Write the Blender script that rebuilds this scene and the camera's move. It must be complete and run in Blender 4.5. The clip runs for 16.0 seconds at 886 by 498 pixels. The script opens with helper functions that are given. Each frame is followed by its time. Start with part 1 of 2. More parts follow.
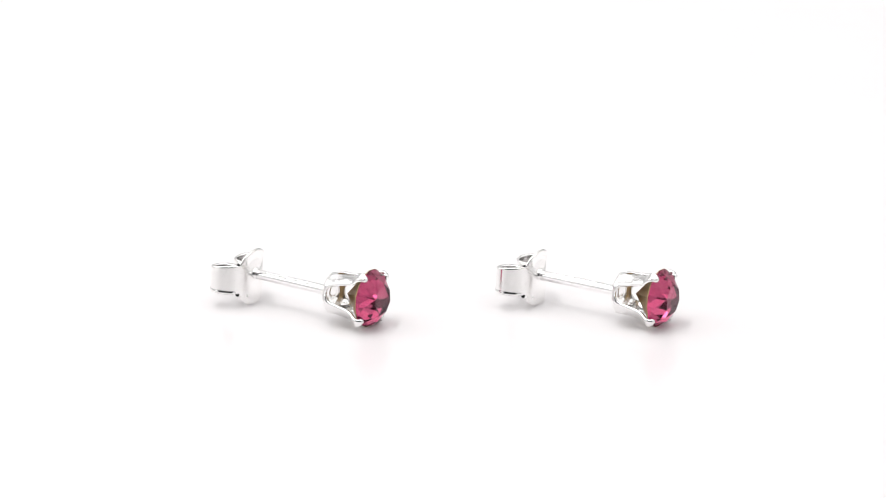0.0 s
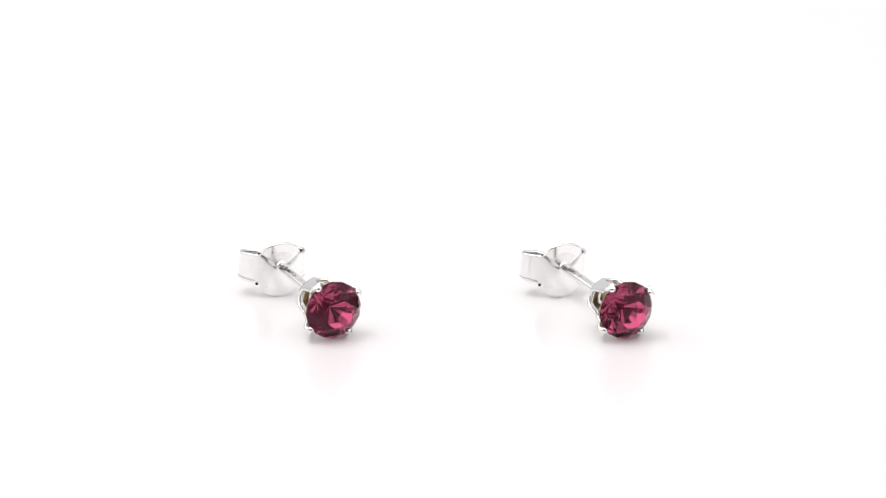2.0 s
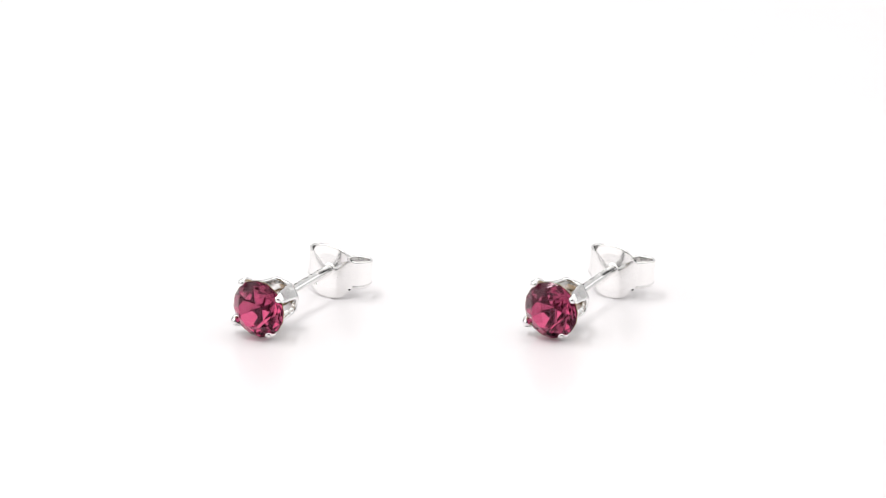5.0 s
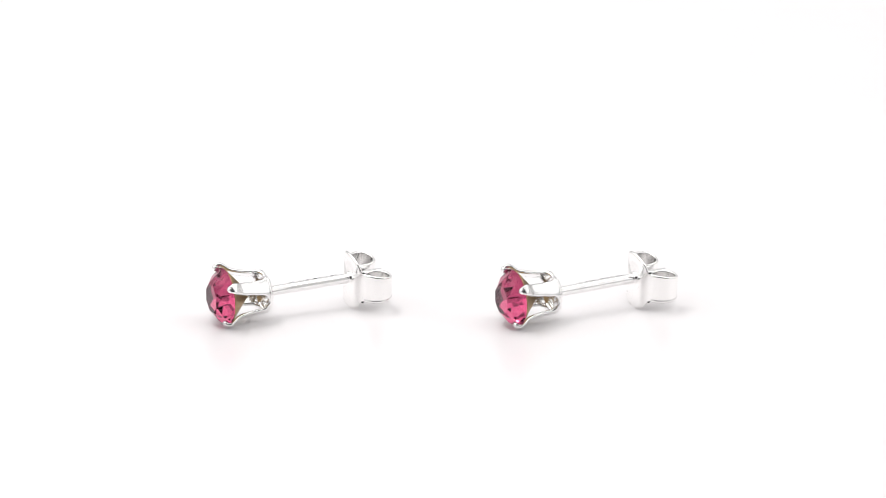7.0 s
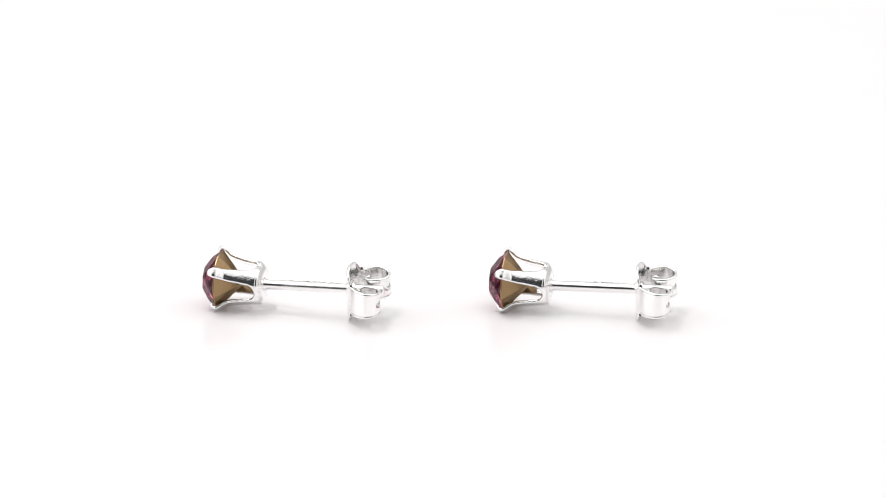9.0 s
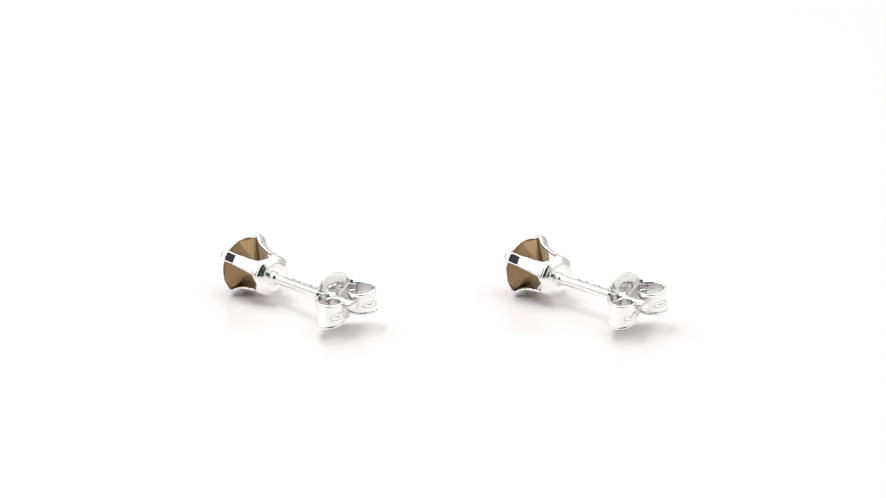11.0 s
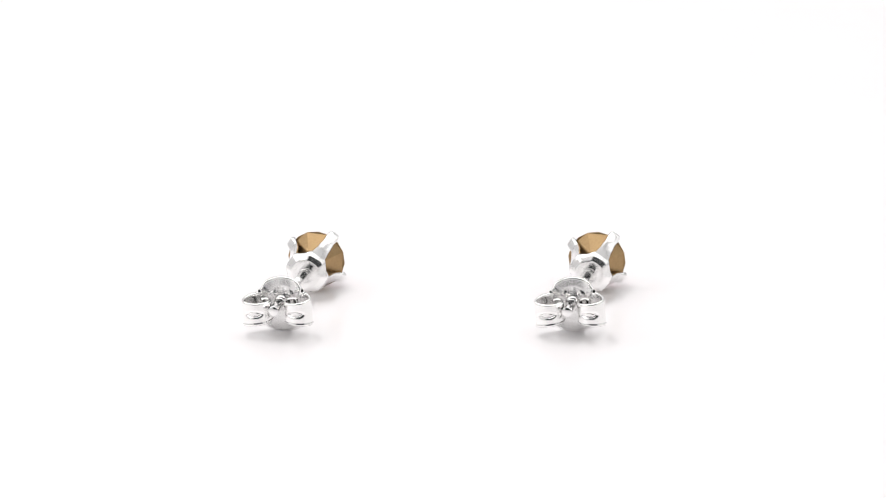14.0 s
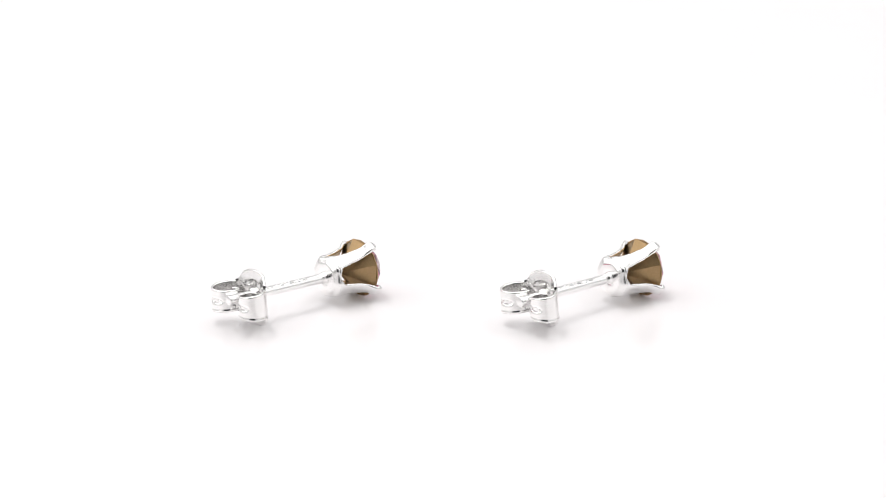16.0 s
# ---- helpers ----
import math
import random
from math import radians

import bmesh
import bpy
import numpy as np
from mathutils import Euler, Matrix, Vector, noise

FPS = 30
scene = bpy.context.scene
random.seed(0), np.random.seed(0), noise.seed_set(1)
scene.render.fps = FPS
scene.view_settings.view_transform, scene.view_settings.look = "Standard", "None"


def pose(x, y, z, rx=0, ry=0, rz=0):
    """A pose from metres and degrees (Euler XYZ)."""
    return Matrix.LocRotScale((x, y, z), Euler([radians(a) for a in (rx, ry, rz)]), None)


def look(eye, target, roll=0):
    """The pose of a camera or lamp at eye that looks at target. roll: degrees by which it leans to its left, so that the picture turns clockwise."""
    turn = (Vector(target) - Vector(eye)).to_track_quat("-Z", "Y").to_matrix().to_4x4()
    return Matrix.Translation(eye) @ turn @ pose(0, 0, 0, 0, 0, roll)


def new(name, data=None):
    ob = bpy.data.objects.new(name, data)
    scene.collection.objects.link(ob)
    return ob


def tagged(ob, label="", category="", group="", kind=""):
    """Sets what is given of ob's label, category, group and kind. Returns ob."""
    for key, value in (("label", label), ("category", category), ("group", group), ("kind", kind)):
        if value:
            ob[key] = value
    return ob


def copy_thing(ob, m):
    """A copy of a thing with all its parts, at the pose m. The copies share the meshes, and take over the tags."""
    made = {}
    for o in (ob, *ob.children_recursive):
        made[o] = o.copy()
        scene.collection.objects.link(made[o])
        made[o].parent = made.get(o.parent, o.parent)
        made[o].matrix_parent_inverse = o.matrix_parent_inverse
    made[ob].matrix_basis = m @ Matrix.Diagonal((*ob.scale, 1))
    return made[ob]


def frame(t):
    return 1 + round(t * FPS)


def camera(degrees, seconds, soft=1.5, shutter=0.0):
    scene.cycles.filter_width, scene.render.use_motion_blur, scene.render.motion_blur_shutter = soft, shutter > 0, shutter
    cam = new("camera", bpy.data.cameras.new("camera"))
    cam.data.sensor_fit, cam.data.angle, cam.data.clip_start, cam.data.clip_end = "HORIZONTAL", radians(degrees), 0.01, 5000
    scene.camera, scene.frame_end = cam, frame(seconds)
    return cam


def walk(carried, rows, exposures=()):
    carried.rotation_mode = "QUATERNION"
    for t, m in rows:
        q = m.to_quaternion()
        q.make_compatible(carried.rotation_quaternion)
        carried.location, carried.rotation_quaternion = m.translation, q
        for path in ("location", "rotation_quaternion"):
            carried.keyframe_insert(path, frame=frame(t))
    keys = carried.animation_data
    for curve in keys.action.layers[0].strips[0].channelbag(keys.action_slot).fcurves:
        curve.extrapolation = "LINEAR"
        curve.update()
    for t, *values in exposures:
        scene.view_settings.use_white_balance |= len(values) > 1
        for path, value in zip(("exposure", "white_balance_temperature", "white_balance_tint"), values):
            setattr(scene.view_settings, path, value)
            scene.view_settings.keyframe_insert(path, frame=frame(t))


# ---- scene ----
MM = 0.001
ELEV, DIST, AIM_Z = 19.19, 0.4455, 5.32 * MM

# ---- camera: a still macro lens on a stand ----
cam = camera(8.86, 16.0, soft=0.9)
cam.data.dof.use_dof, cam.data.dof.focus_distance, cam.data.dof.aperture_fstop = True, DIST - 0.003, 70.0
EYE = (0.0, -DIST * math.cos(radians(ELEV)), AIM_Z + DIST * math.sin(radians(ELEV)))
STILL = look(EYE, (0, 0, AIM_Z), 0.25)
walk(cam, [(0.0, STILL), (16.0, STILL)])

# ---- light: an assumed, unseen tent with a large lamp and bright strips in its roof and lit sides, open to a dim room in front ----
scene.view_settings.exposure = 0.085
world = bpy.data.worlds.new("dim_room")
scene.world = world
world.use_nodes = True
world.node_tree.nodes["Background"].inputs[0].default_value = (0.95, 0.97, 1.0, 1)
world.node_tree.nodes["Background"].inputs[1].default_value = 0.05
TENT = 0.34     # half the tent's width
ROOF = 0.46


def soft_lamp(name, width, height, watts, m):
    lamp = new(name, bpy.data.lights.new(name, "AREA"))
    lamp.data.shape, lamp.data.size, lamp.data.size_y = "RECTANGLE", width, height
    lamp.data.energy, lamp.data.color = watts, (1.0, 0.995, 0.99)
    lamp.matrix_basis = m
    return lamp


# lamps out of view, set for the soft shadows and white reflections
soft_lamp("roof_lamp", 0.62, 0.76, 1.2, pose(0, 0.0, ROOF - 0.012))
soft_lamp("strip_lamp", 0.025, 0.22, 0.42, pose(-0.12, 0.03, ROOF - 0.03, 0, -15, 0))
# extra front strip, added only to put glints into the stone
soft_lamp("strip_lamp", 0.20, 0.014, 0.06, pose(0.05, -0.30, ROOF - 0.03, -25, 0, 0))
soft_lamp("side_lamp", 0.30, 0.60, 0.50, pose(-TENT + 0.006, 0.0, 0.27, 0, -90, 0))
soft_lamp("side_lamp", 0.30, 0.60, 0.26, pose(TENT - 0.006, 0.0, 0.27, 0, 90, 0))


# ---- materials ----
def material(name, color, rough, metal=0.0, grain=0.0, scale=1000.0, bump=0.0, stretch=(1, 1, 1), rough_var=0.0):
    """A principled material whose colour, roughness and relief vary at two scales."""
    m = bpy.data.materials.new(name)
    m.use_nodes = True
    n, l = m.node_tree.nodes, m.node_tree.links
    b = n["Principled BSDF"]
    b.inputs["Base Color"].default_value = (*color, 1)
    b.inputs["Roughness"].default_value = rough
    b.inputs["Metallic"].default_value = metal
    co = n.new("ShaderNodeTexCoord")
    mp = n.new("ShaderNodeMapping")
    mp.inputs["Scale"].default_value = stretch
    l.new(co.outputs["Object"], mp.inputs["Vector"])
    fine, broad = n.new("ShaderNodeTexNoise"), n.new("ShaderNodeTexNoise")
    fine.inputs["Scale"].default_value, fine.inputs["Detail"].default_value = scale, 4
    broad.inputs["Scale"].default_value, broad.inputs["Detail"].default_value = scale / 7, 2
    for t in (fine, broad):
        l.new(mp.outputs["Vector"], t.inputs["Vector"])
    mix = n.new("ShaderNodeMath")
    mix.operation = "ADD"
    l.new(fine.outputs["Fac"], mix.inputs[0])
    l.new(broad.outputs["Fac"], mix.inputs[1])
    if grain:
        r = n.new("ShaderNodeMapRange")
        r.inputs["From Min"].default_value, r.inputs["From Max"].default_value = 0.6, 1.4
        r.inputs["To Min"].default_value, r.inputs["To Max"].default_value = 1 - grain, 1 + grain
        l.new(mix.outputs[0], r.inputs["Value"])
        v = n.new("ShaderNodeVectorMath")
        v.operation = "SCALE"
        v.inputs[0].default_value = color
        l.new(r.outputs["Result"], v.inputs["Scale"])
        l.new(v.outputs["Vector"], b.inputs["Base Color"])
    if rough_var:
        r = n.new("ShaderNodeMapRange")
        r.inputs["From Min"].default_value, r.inputs["From Max"].default_value = 0.6, 1.4
        r.inputs["To Min"].default_value, r.inputs["To Max"].default_value = max(0.0, rough - rough_var), rough + rough_var
        l.new(mix.outputs[0], r.inputs["Value"])
        l.new(r.outputs["Result"], b.inputs["Roughness"])
    if bump:
        bp = n.new("ShaderNodeBump")
        bp.inputs["Strength"].default_value, bp.inputs["Distance"].default_value = 1.0, bump
        l.new(mix.outputs[0], bp.inputs["Height"])
        l.new(bp.outputs["Normal"], b.inputs["Normal"])
    return m


SILVER = material("polished_silver", (0.87, 0.867, 0.863), 0.12, 1.0, 0.03, 3500, 0.016 * MM, (1, 1, 1), 0.04)
SILVER_DRAWN = material("drawn_silver_wire", (0.88, 0.875, 0.87), 0.12, 1.0, 0.02, 1500, 0.006 * MM, (0.1, 1, 1), 0.05)
SILVER_PLATE = material("satin_pressed_silver", (0.94, 0.933, 0.925), 0.24, 1.0, 0.04, 900, 0.016 * MM, (1, 1, 1), 0.06)
SILVER_SHEET = material("pressed_silver_sheet", (0.91, 0.904, 0.895), 0.16, 1.0, 0.03, 2000, 0.018 * MM, (1, 1, 0.25), 0.06)
FOIL = material("mirror_foil", (0.95, 0.88, 0.90), 0.05, 1.0)
LACQUER = material("gold_brown_lacquer", (0.35, 0.235, 0.12), 0.34, 1.0, 0.14, 6000, 0.004 * MM, (1, 1, 1), 0.08)
# near-black, imitates the darkness inside the clutch's notch holes
HOLE_DARK = material("dark_hole_black", (0.02, 0.02, 0.02), 0.35, 0.6, 0.2, 4000)
ACRYLIC = material("white_acrylic", (0.874, 0.85, 0.858), 0.22, 0.0, 0.004, 60, 0.0, (1, 1, 1), 0.02)
FABRIC = material("white_tent_fabric", (0.72, 0.72, 0.72), 0.9, 0.0, 0.02, 400, 0.02 * MM)

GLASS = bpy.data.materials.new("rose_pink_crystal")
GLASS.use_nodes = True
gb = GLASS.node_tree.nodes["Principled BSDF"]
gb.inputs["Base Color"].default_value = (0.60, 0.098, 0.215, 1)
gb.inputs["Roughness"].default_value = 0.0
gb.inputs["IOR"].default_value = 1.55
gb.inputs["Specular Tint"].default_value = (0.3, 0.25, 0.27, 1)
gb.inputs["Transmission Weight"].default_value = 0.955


# ---- mesh helpers ----
def part(name, bm, mat, parent, label="", smooth=True):
    """Links a bmesh, made in millimetres, as one mesh object under its thing or part."""
    bmesh.ops.recalc_face_normals(bm, faces=bm.faces)
    for v in bm.verts:
        v.co *= MM
    for f in bm.faces:
        f.smooth = smooth
    me = bpy.data.meshes.new(name)
    bm.to_mesh(me)
    bm.free()
    for m in (mat if isinstance(mat, (list, tuple)) else [mat]):
        me.materials.append(m)
    ob = new(name, me)
    ob.parent = parent
    return tagged(ob, label)


def interp(x, table):
    """Smooth value at x from (x, value) pairs."""
    xs, ys = [a for a, _ in table], [b for _, b in table]
    if x <= xs[0]:
        return ys[0]
    for i in range(len(xs) - 1):
        if x <= xs[i + 1]:
            n = len(xs)
            d = lambda k: ((ys[min(k + 1, n - 1)] - ys[max(k - 1, 0)]) / (xs[min(k + 1, n - 1)] - xs[max(k - 1, 0)]))
            h = xs[i + 1] - xs[i]
            t = (x - xs[i]) / h
            return ((2 * t**3 - 3 * t**2 + 1) * ys[i] + (t**3 - 2 * t**2 + t) * h * d(i)
                    + (-2 * t**3 + 3 * t**2) * ys[i + 1] + (t**3 - t**2) * h * d(i + 1))
    return ys[-1]


def thick_sheet(bm, grid, thickness, closed=False):
    """Adds a sheet through a grid of points, with both faces and a rounded rim."""
    g = np.array(grid, float)
    rows, cols = g.shape[:2]
    du = np.gradient(g, axis=0)
    dv = np.gradient(g, axis=1) if not closed else np.roll(g, -1, 1) - np.roll(g, 1, 1)
    nrm = np.cross(du, dv)
    nrm /= np.maximum(np.linalg.norm(nrm, axis=2, keepdims=True), 1e-9)
    th = np.full((rows, cols, 1), thickness / 2) if np.isscalar(thickness) else np.array(thickness, float)[..., None] / 2
    a = [[bm.verts.new(g[i, j] + nrm[i, j] * th[i, j]) for j in range(cols)] for i in range(rows)]
    b = [[bm.verts.new(g[i, j] - nrm[i, j] * th[i, j]) for j in range(cols)] for i in range(rows)]
    span = cols if closed else cols - 1
    for i in range(rows - 1):
        for j in range(span):
            k = (j + 1) % cols
            bm.faces.new((a[i][j], a[i][k], a[i + 1][k], a[i + 1][j]))
            bm.faces.new((b[i][j], b[i + 1][j], b[i + 1][k], b[i][k]))
    # the rim: a middle line pushed outwards by half the thickness
    rims = [([(0, j) for j in range(cols)], (1, 0)), ([(rows - 1, j) for j in range(cols)], (-1, 0))]
    if not closed:
        rims += [([(i, 0) for i in range(rows)], (0, 1)), ([(i, cols - 1) for i in range(rows)], (0, -1))]
    for line, (di, dj) in rims:
        mid = []
        for i, j in line:
            out = g[i, j] - g[i + di, j + dj]
            out = out / max(np.linalg.norm(out), 1e-9)
            mid.append(bm.verts.new(g[i, j] + out * th[i, j] * 0.8))
        loop = len(line) if (closed and dj == 0) else len(line) - 1
        for q in range(loop):
            w = (q + 1) % len(line)
            (i, j), (i2, j2) = line[q], line[w]
            bm.faces.new((a[i][j], a[i2][j2], mid[w], mid[q]))
            bm.faces.new((b[i][j], mid[q], mid[w], b[i2][j2]))


def lathe(bm, profile, n=32):
    """Turns (x, r) pairs round the x axis; pairs with r = 0 close the ends."""
    rings = []
    for x, r in profile:
        if r < 1e-6:
            rings.append([bm.verts.new((x, 0, 0))])
        else:
            rings.append([bm.verts.new((x, r * math.cos(2 * math.pi * k / n), r * math.sin(2 * math.pi * k / n))) for k in range(n)])
    for p, q in zip(rings, rings[1:]):
        for k in range(n):
            w = (k + 1) % n
            if len(p) == 1:
                bm.faces.new((p[0], q[w], q[k]))
            elif len(q) == 1:
                bm.faces.new((p[k], p[w], q[0]))
            else:
                bm.faces.new((p[k], p[w], q[w], q[k]))


# ---- the tent: only the floor is in view, walls and roof are added to bounce light ----
def slab(name, size, at, mat, label):
    bm = bmesh.new()
    bmesh.ops.create_cube(bm, size=1.0)
    for v in bm.verts:
        v.co = Vector((v.co.x * size[0], v.co.y * size[1], v.co.z * size[2])) * 1000
    bmesh.ops.bevel(bm, geom=bm.edges[:], offset=1.0, segments=2, affect="EDGES")
    ob = part(name, bm, mat, None, smooth=False)
    ob.location = at
    return tagged(ob, label, name.split("_")[0], kind="structure")


def build_tent():
    slab("floor", (2 * TENT, 1.2, 0.008), (0, -0.2, -0.004), ACRYLIC, "glossy white acrylic sheet under the earrings")
    slab("wall_back", (2 * TENT, 0.008, ROOF), (0, 0.404, ROOF / 2 + 0.001), FABRIC, "plain white fabric wall of an assumed light tent, unseen, bounces light")
    slab("wall_left", (0.008, 0.80, ROOF), (-TENT - 0.005, 0.0, ROOF / 2), FABRIC, "plain white fabric wall of an assumed light tent, unseen, bounces light")
    slab("wall_right", (0.008, 0.80, ROOF), (TENT + 0.005, 0.0, ROOF / 2), FABRIC, "plain white fabric wall of an assumed light tent, unseen, bounces light")
    # an unseen front wall, added to lighten reflections, with a wide opening for the lens
    front = [((0.10, ROOF), (-0.29, ROOF / 2)), ((0.10, ROOF), (0.29, ROOF / 2)), ((0.48, 0.08), (0, 0.42))]
    for k, ((w, h), (x, z)) in enumerate(front):
        slab("wall_front_%d" % (k + 1), (w, 0.008, h - 0.002), (x, -0.396, z), FABRIC, "plain white fabric front of the tent, unseen, added to lighten reflections")
    slab("ceiling", (2 * TENT + 0.02, 0.82, 0.008), (0, 0.0, ROOF + 0.005), FABRIC, "plain white fabric roof of an assumed light tent, unseen, bounces light")


# ---- the earring ----
AXIS = (0.0, 0.25, 2.32)       # the post's line over the turning point, mm
PRONG_TURN = 32.5              # the prongs' turn about the post, degrees
RIM_X = 3.14                   # where the prongs leave the cup
CUP_R = 1.54
PRONG_R = [(3.14, CUP_R), (4.2, 1.66), (5.0, 1.82), (5.55, 1.99), (5.70, 2.07), (6.10, 2.41), (6.24, 2.49), (6.42, 2.50), (6.62, 2.40)]
PRONG_W = [(3.14, CUP_R * math.pi / 4), (3.26, 0.90), (3.44, 0.64), (3.9, 0.50), (5.0, 0.42), (6.0, 0.35), (6.35, 0.31), (6.62, 0.20)]


def square_round(phi):
    """Outline of the stamped setting: an octagon with soft corners, drawn out a little at the prongs."""
    a = (phi + math.pi / 8) % (math.pi / 4) - math.pi / 8
    return 1 + 0.85 * (0.975 / math.cos(a) - 1) + 0.03 * math.cos(4 * phi)


def cup_mesh():
    bm = bmesh.new()
    prof = [(2.84, 0.30), (2.83, 0.80), (2.82, 1.08), (2.83, 1.14), (2.86, 1.18), (2.98, 1.39), (3.01, 1.44), (3.06, 1.48), (RIM_X, CUP_R)]
    grid = []
    for x, r in prof:
        grid.append([(x, r * (1 + (square_round(p) - 1) * r / CUP_R) * math.cos(p), r * (1 + (square_round(p) - 1) * r / CUP_R) * math.sin(p))
                     for p in (2 * math.pi * k / 64 for k in range(64))])
    thick_sheet(bm, grid, 0.26, closed=True)
    # the solder that closes the middle of the cup
    lathe(bm, [(2.985, 0), (2.985, 0.44), (2.98, 0.47), (2.965, 0.485), (2.85, 0.485), (2.80, 0.46), (2.80, 0)], 32)
    return bm


def prong_mesh():
    bm = bmesh.new()
    grid, th = [], []
    n = 46
    for i in range(n + 1):
        s = i / n
        x = RIM_X + (6.62 - RIM_X) * (1 - (1 - s) ** 1.25 if s > 0 else 0)
        r, w = interp(x, PRONG_R), interp(x, PRONG_W)
        # hand-filed edges wander a little
        if x > 3.5:
            w *= 1 + 0.03 * math.sin(6.3 * x + 1) + 0.02 * math.sin(15 * x)
        row, trow = [], []
        for j in range(11):
            u = (j / 10 * 2 - 1) * w
            phi = u / CUP_R if i == 0 else u / r
            rr = r * square_round(phi)
            row.append((x, rr * math.cos(phi), rr * math.sin(phi)))
            trow.append(0.26 + 0.10 * max(0.0, (x - 5.6) / 1.2))
        grid.append(row)
        th.append(trow)
    thick_sheet(bm, grid, th)
    # the rounded claw that holds the stone's edge
    m = Matrix.Translation((6.56, 2.36, 0)) @ Matrix.Rotation(radians(-35), 4, "Z") @ Matrix.Diagonal((0.30, 0.27, 0.30, 1))
    bmesh.ops.create_uvsphere(bm, u_segments=20, v_segments=12, radius=1.0, matrix=m)
    return bm


GIRDLE, TABLE, CULET, TIER = (2.28, 6.26, 6.34), (1.18, 7.45), 4.25, 1.90


def ring_point(r, angle, x):
    return Vector((x, r * math.cos(radians(angle)), r * math.sin(radians(angle))))


def stone_mesh():
    bm = bmesh.new()
    r, x0, x1 = GIRDLE
    tr, tx = TABLE
    mx = tx - (TIER * math.cos(radians(22.5)) - tr) / (r - tr) * (tx - x1)
    table = [bm.verts.new(ring_point(tr, 45 * k, tx)) for k in range(8)]
    tier = [bm.verts.new(ring_point(TIER, 45 * k + 22.5, mx)) for k in range(8)]
    top = [bm.verts.new(ring_point(r, 22.5 * k, x1)) for k in range(16)]
    low = [bm.verts.new(ring_point(r, 22.5 * k, x0)) for k in range(16)]
    culet = bm.verts.new((CULET, 0, 0))
    bm.faces.new(table)
    for k in range(8):
        w = (k + 1) % 8
        bm.faces.new((table[k], table[w], tier[k]))
        bm.faces.new((table[k], tier[k], top[2 * k], tier[k - 1]))
        bm.faces.new((tier[k], top[2 * k + 1], top[2 * k]))
        bm.faces.new((tier[k], top[(2 * k + 2) % 16], top[2 * k + 1]))
        # the back facets carry the mirror foil
        bm.faces.new((low[2 * k], low[(2 * k + 2) % 16], culet)).material_index = 1
        bm.faces.new((low[2 * k], low[2 * k + 1], low[(2 * k + 2) % 16])).material_index = 1
    for k in range(16):
        w = (k + 1) % 16
        bm.faces.new((top[k], top[w], low[w], low[k]))
    return bm


def backing_mesh(gap, thickness):
    """A thin shell over the back facets and the edge of the stone."""
    bm = bmesh.new()
    r, x0, x1 = GIRDLE
    shells = []
    for d in (gap, gap + thickness):
        edge = [bm.verts.new(ring_point(r + d, 22.5 * k, x1 - 0.01)) for k in range(16)]
        rim = [bm.verts.new(ring_point(r + d, 22.5 * k, x0 - 0.3 * d)) for k in range(16)]
        tip = bm.verts.new((CULET - d * 1.3, 0, 0))
        for k in range(16):
            w = (k + 1) % 16
            bm.faces.new((edge[k], edge[w], rim[w], rim[k]))
        for k in range(8):
            bm.faces.new((rim[2 * k], rim[(2 * k + 2) % 16], tip))
            bm.faces.new((rim[2 * k], rim[2 * k + 1], rim[(2 * k + 2) % 16]))
        shells.append(edge)
    for k in range(16):
        w = (k + 1) % 16
        bm.faces.new((shells[0][k], shells[0][w], shells[1][w], shells[1][k]))
    return bm


# half of the clutch seen from above: distance along the post, distance from it
WING = [(-4.20, 0.0), (-4.20, 0.45), (-4.22, 0.85), (-4.31, 1.20), (-4.50, 1.56), (-4.78, 1.93), (-5.08, 2.23), (-5.48, 2.49), (-5.96, 2.64),
        (-6.46, 2.50), (-6.78, 2.08), (-6.82, 1.52), (-6.60, 1.02), (-6.15, 0.72), (-5.62, 0.64), (-5.22, 0.84), (-5.12, 1.20), (-5.36, 1.45)]
PLATE_H = [(0, 2.17), (0.35, 2.145), (0.7, 2.07), (1.0, 1.95), (1.3, 1.78), (1.52, 1.45), (1.70, 1.16), (2.1, 1.06)]
WING_H = [(0, 1.06), (0.05, 1.08), (0.14, 1.06), (0.30, 0.97), (0.5, 0.84), (0.75, 0.78), (1.0, 0.72)]


def plan_curve():
    """Points along a smooth curve through WING."""
    pts = []
    k = [Vector((p[0], p[1], 0)) for p in WING]
    for i in range(len(k) - 1):
        p0, p1, p2, p3 = k[max(i - 1, 0)] if i else Vector((k[1].x, -k[1].y, 0)), k[i], k[i + 1], k[min(i + 2, len(k) - 1)]
        for q in range(12):
            t = q / 12
            pts.append(0.5 * (2 * p1 + (p2 - p0) * t + (2 * p0 - 5 * p1 + 4 * p2 - p3) * t * t + (3 * p1 - p0 - 3 * p2 + p3) * t**3))
    pts.append(k[-1])
    return pts


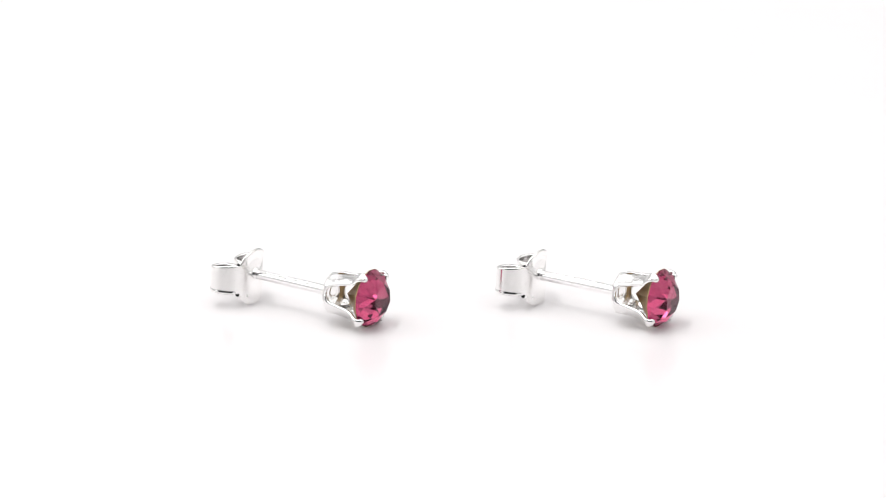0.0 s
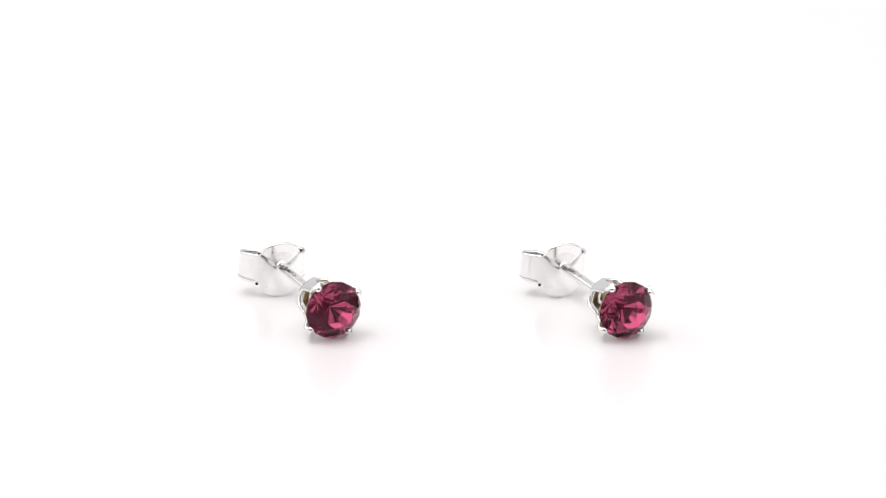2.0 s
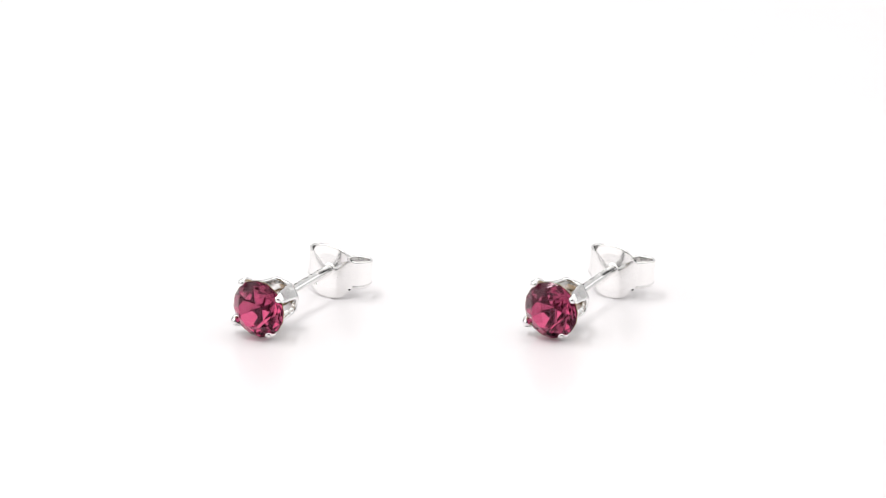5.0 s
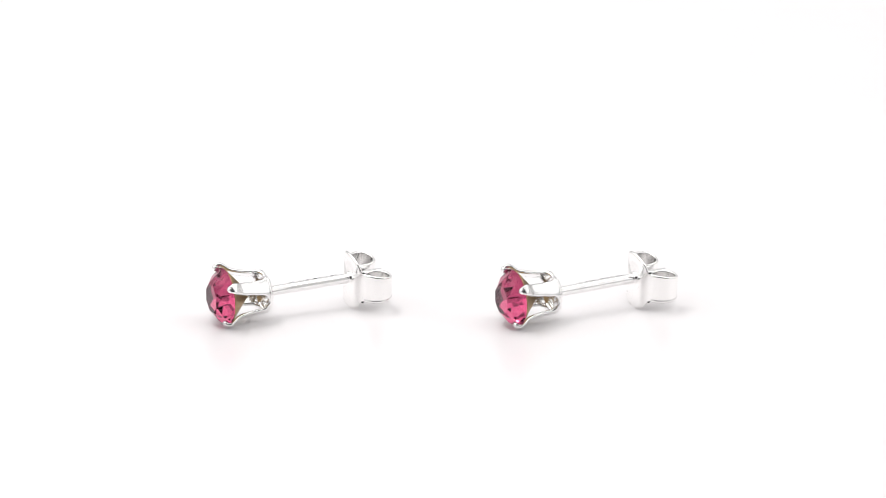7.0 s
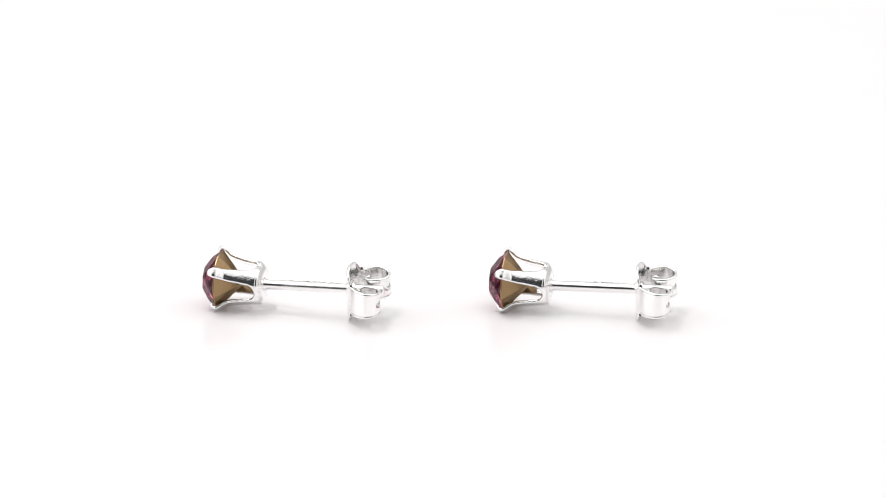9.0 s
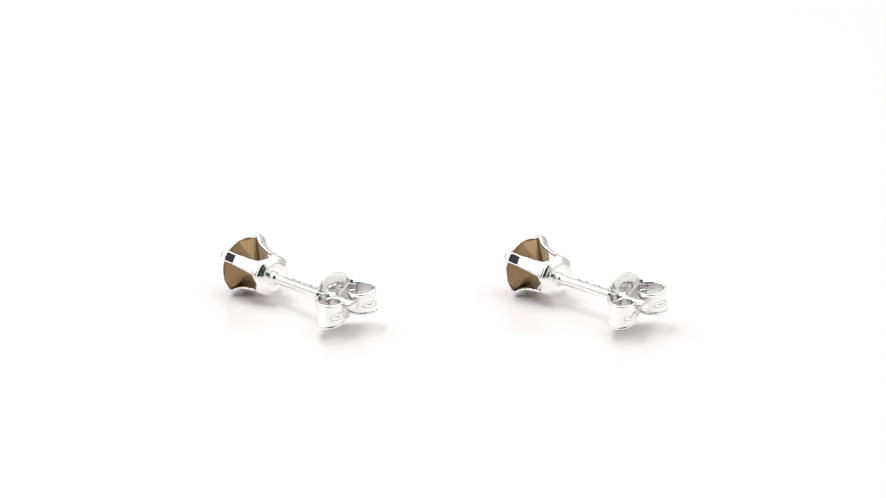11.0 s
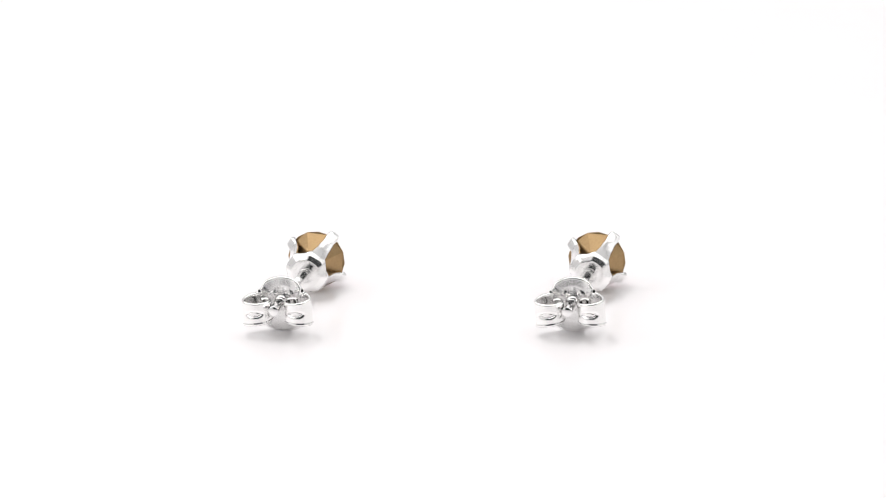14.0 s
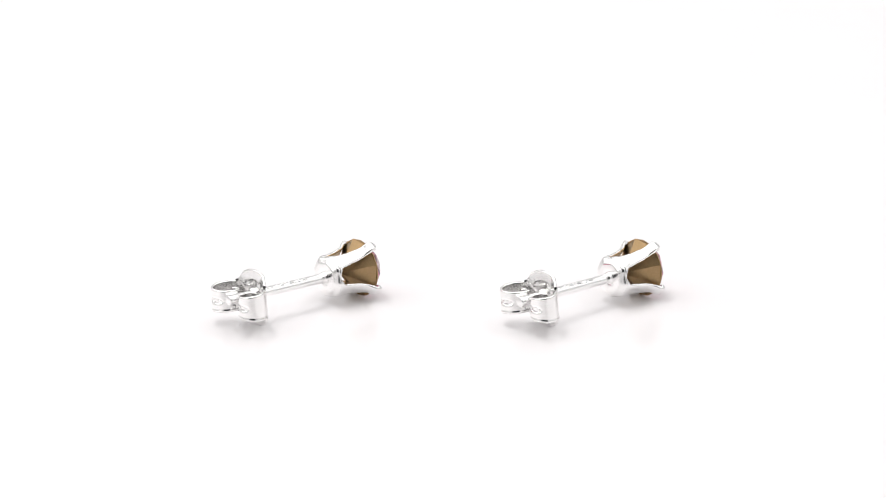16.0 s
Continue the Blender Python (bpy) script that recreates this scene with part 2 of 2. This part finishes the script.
def plate_mesh():
    bm = bmesh.new()
    curve = [p for p in plan_curve() if p.y <= 2.0 and p.x > -5.05]
    half = [(p.x, p.y) for p in curve]
    line = [(x, -y) for x, y in reversed(half[1:])] + half
    grid, th = [], []
    for x, y in line:
        h = interp(abs(y), PLATE_H)
        # the plate is dished a little towards the post's hole
        row, trow = [], []
        for j in range(49):
            z = (j / 24 - 1) * h
            rho, side = math.hypot(y, z), math.degrees(math.atan2(abs(y), z))
            # two short ridges pressed out over the hole
            ridge = 0.13 * math.exp(-((rho - 1.15) / 0.16) ** 2 - ((side - 38) / 15) ** 2)
            # a crease runs from the hole to each wing's upper corner
            off = rho * math.sin(radians(side - 50))
            crease = 0.045 * math.exp(-(off / 0.15) ** 2) if 0.4 < rho < 2.0 and side < 95 else 0.0
            # and the field between the creases lies a little deeper
            if side < 95:
                crease += 0.10 / (1 + math.exp(off / 0.10)) * max(0.0, min(1.0, (2.1 - rho) / 0.6)) * min(1.0, rho / 0.5)
            row.append((x + 0.09 * max(0.0, 1 - rho / 1.5) - ridge / 2 - crease, y, z))
            trow.append(0.22 + ridge)
        grid.append(row)
        th.append(trow)
    thick_sheet(bm, grid, th)
    return bm


def wing_mesh(side):
    bm = bmesh.new()
    curve = plan_curve()
    start = next(i for i, p in enumerate(curve) if p.y > 2.0) - 4
    curve = curve[start:]
    total = sum((b - a).length for a, b in zip(curve, curve[1:]))
    way, grid = 0.0, []
    for i, p in enumerate(curve):
        if i:
            way += (p - curve[i - 1]).length
        s = way / total
        h = interp(s, WING_H)
        nxt, prv = curve[min(i + 1, len(curve) - 1)], curve[max(i - 1, 0)]
        d = (nxt - prv).normalized()
        inward = Vector((-d.y, d.x, 0))
        row = []
        for j in range(25):
            v = j / 12 - 1
            # a pressed oval groove in the rear face
            e = ((s - 0.50) / 0.105) ** 2 + ((v + 0.02) / 0.27) ** 2
            dent = 0.13 * max(0.0, min(1.0, (1.35 - e) / 0.5))
            # the lower edge is turned out into a thin lip
            lip = 0.06 * max(0.0, (-v - 0.80) / 0.20) ** 2
            q = p + inward * (dent - lip)
            row.append((q.x, side * q.y, v * h))
        grid.append(row)
    thick_sheet(bm, grid, 0.21)
    return bm


def build_earring():
    top = tagged(new("stud_earring"), "silver stud earring with a rose-pink faceted crystal, lying on white acrylic", "earring", "pair of stud earrings")
    at = Matrix.Translation(Vector(AXIS) * MM)

    setting = part("setting", cup_mesh(), SILVER_SHEET, top, "polished silver four-prong setting")
    setting.matrix_basis = at @ pose(0, -0.04 * MM, -0.08 * MM, PRONG_TURN)
    first = part("prong", prong_mesh(), SILVER, setting)
    for k in range(1, 4):
        o = new("prong", first.data)
        o.parent = setting
        # each prong was pressed on to the stone by its own amount
        foot = Matrix.Translation((RIM_X * MM, CUP_R * MM, 0))
        o.matrix_basis = pose(0, 0, 0, 90 * k) @ foot @ pose(0, 0, 0, 0, 0, (0, 0.6, -0.8, -4.2)[k]) @ foot.inverted()

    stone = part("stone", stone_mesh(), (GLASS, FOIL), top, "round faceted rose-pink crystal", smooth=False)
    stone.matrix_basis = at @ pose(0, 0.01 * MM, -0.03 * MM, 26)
    part("foil_back", backing_mesh(0.008, 0.012), LACQUER, stone, "gold-brown lacquered back of the crystal", smooth=False)

    bm = bmesh.new()
    r = 0.385
    lathe(bm, [(2.80, 0), (2.80, 0.52), (2.70, 0.50), (2.60, 0.42), (2.45, r), (1.0, r), (-1.0, r), (-3.0, r), (-5.0, r), (-6.80, r),
               (-6.84, r * 0.97), (-6.86, r * 0.88), (-6.865, 0)], 36)
    post = part("post", bm, SILVER_DRAWN, top, "straight silver ear post")
    post.matrix_basis = at @ pose(0, 0.01 * MM, -0.03 * MM, 0, 1.6, 0.2)
    # an unreadable hallmark stamped along the upper side
    bm = bmesh.new()
    rng = random.Random(4)
    for k in range(9):
        for u in range(rng.choice((2, 3))):
            m = (pose(0, 0, 0, 26 + rng.uniform(-8, 8)) @ Matrix.Translation((-3.1 + 0.46 * k + rng.uniform(-0.14, 0.14), 0, r - 0.004))
                 @ pose(0, 0, 0, 0, 0, rng.uniform(-75, 75)) @ Matrix.Diagonal((0.085, rng.uniform(0.20, 0.34), 0.08, 1)))
            bmesh.ops.create_cube(bm, size=1.0, matrix=m)
    part("hallmark", bm, SILVER, post, "row of small stamped marks", smooth=False)

    clutch = part("butterfly_clutch", plate_mesh(), SILVER_PLATE, top, "pressed silver butterfly clutch with curled wings")
    clutch.matrix_basis = at @ pose(0, -0.12 * MM, -0.11 * MM, -5)
    for side in (-1, 1):
        part("wing", wing_mesh(side), SILVER_SHEET, clutch)
    bm = bmesh.new()
    lathe(bm, [(-4.62, 0.37), (-4.62, 0.46), (-4.50, 0.55), (-4.30, 0.57), (-4.12, 0.55), (-4.00, 0.50), (-3.92, 0.46), (-3.92, 0.37)], 32)
    collar = part("collar", bm, SILVER_SHEET, clutch, "small raised rim round the post hole")
    collar.matrix_basis = pose(0, 0.09 * MM, 0.20 * MM)
    # black beads imitate the dark holes in the four notches where the wings leave the plate
    for y, z, size in ((-1.73, -1.19, 0.18), (1.73, -1.19, 0.14), (-1.72, 1.18, 0.14), (1.72, 1.18, 0.12)):
        bm = bmesh.new()
        bmesh.ops.create_icosphere(bm, subdivisions=2, radius=size, matrix=Matrix.Translation((-4.64, y, z)) @ Matrix.Diagonal((1.0, 0.8, 1.0, 1)))
        part("dark_hole_bead", bm, HOLE_DARK, clutch, "black bead standing in for the dark hole in a notch")
    return top


build_tent()
earring_one = build_earring()
earring_two = copy_thing(earring_one, pose(0, 0, 0))


def motions():
    """Both earrings turn evenly, each about its own upright line."""
    for ob, x, y, first in ((earring_one, -11.22, 0.0, -29.98), (earring_two, 11.17, 0.15, -28.1)):
        walk(ob, [(t, pose(x * MM, y * MM, 0, 0, 0, first - 18.1105 * t)) for t in range(17)])


motions()
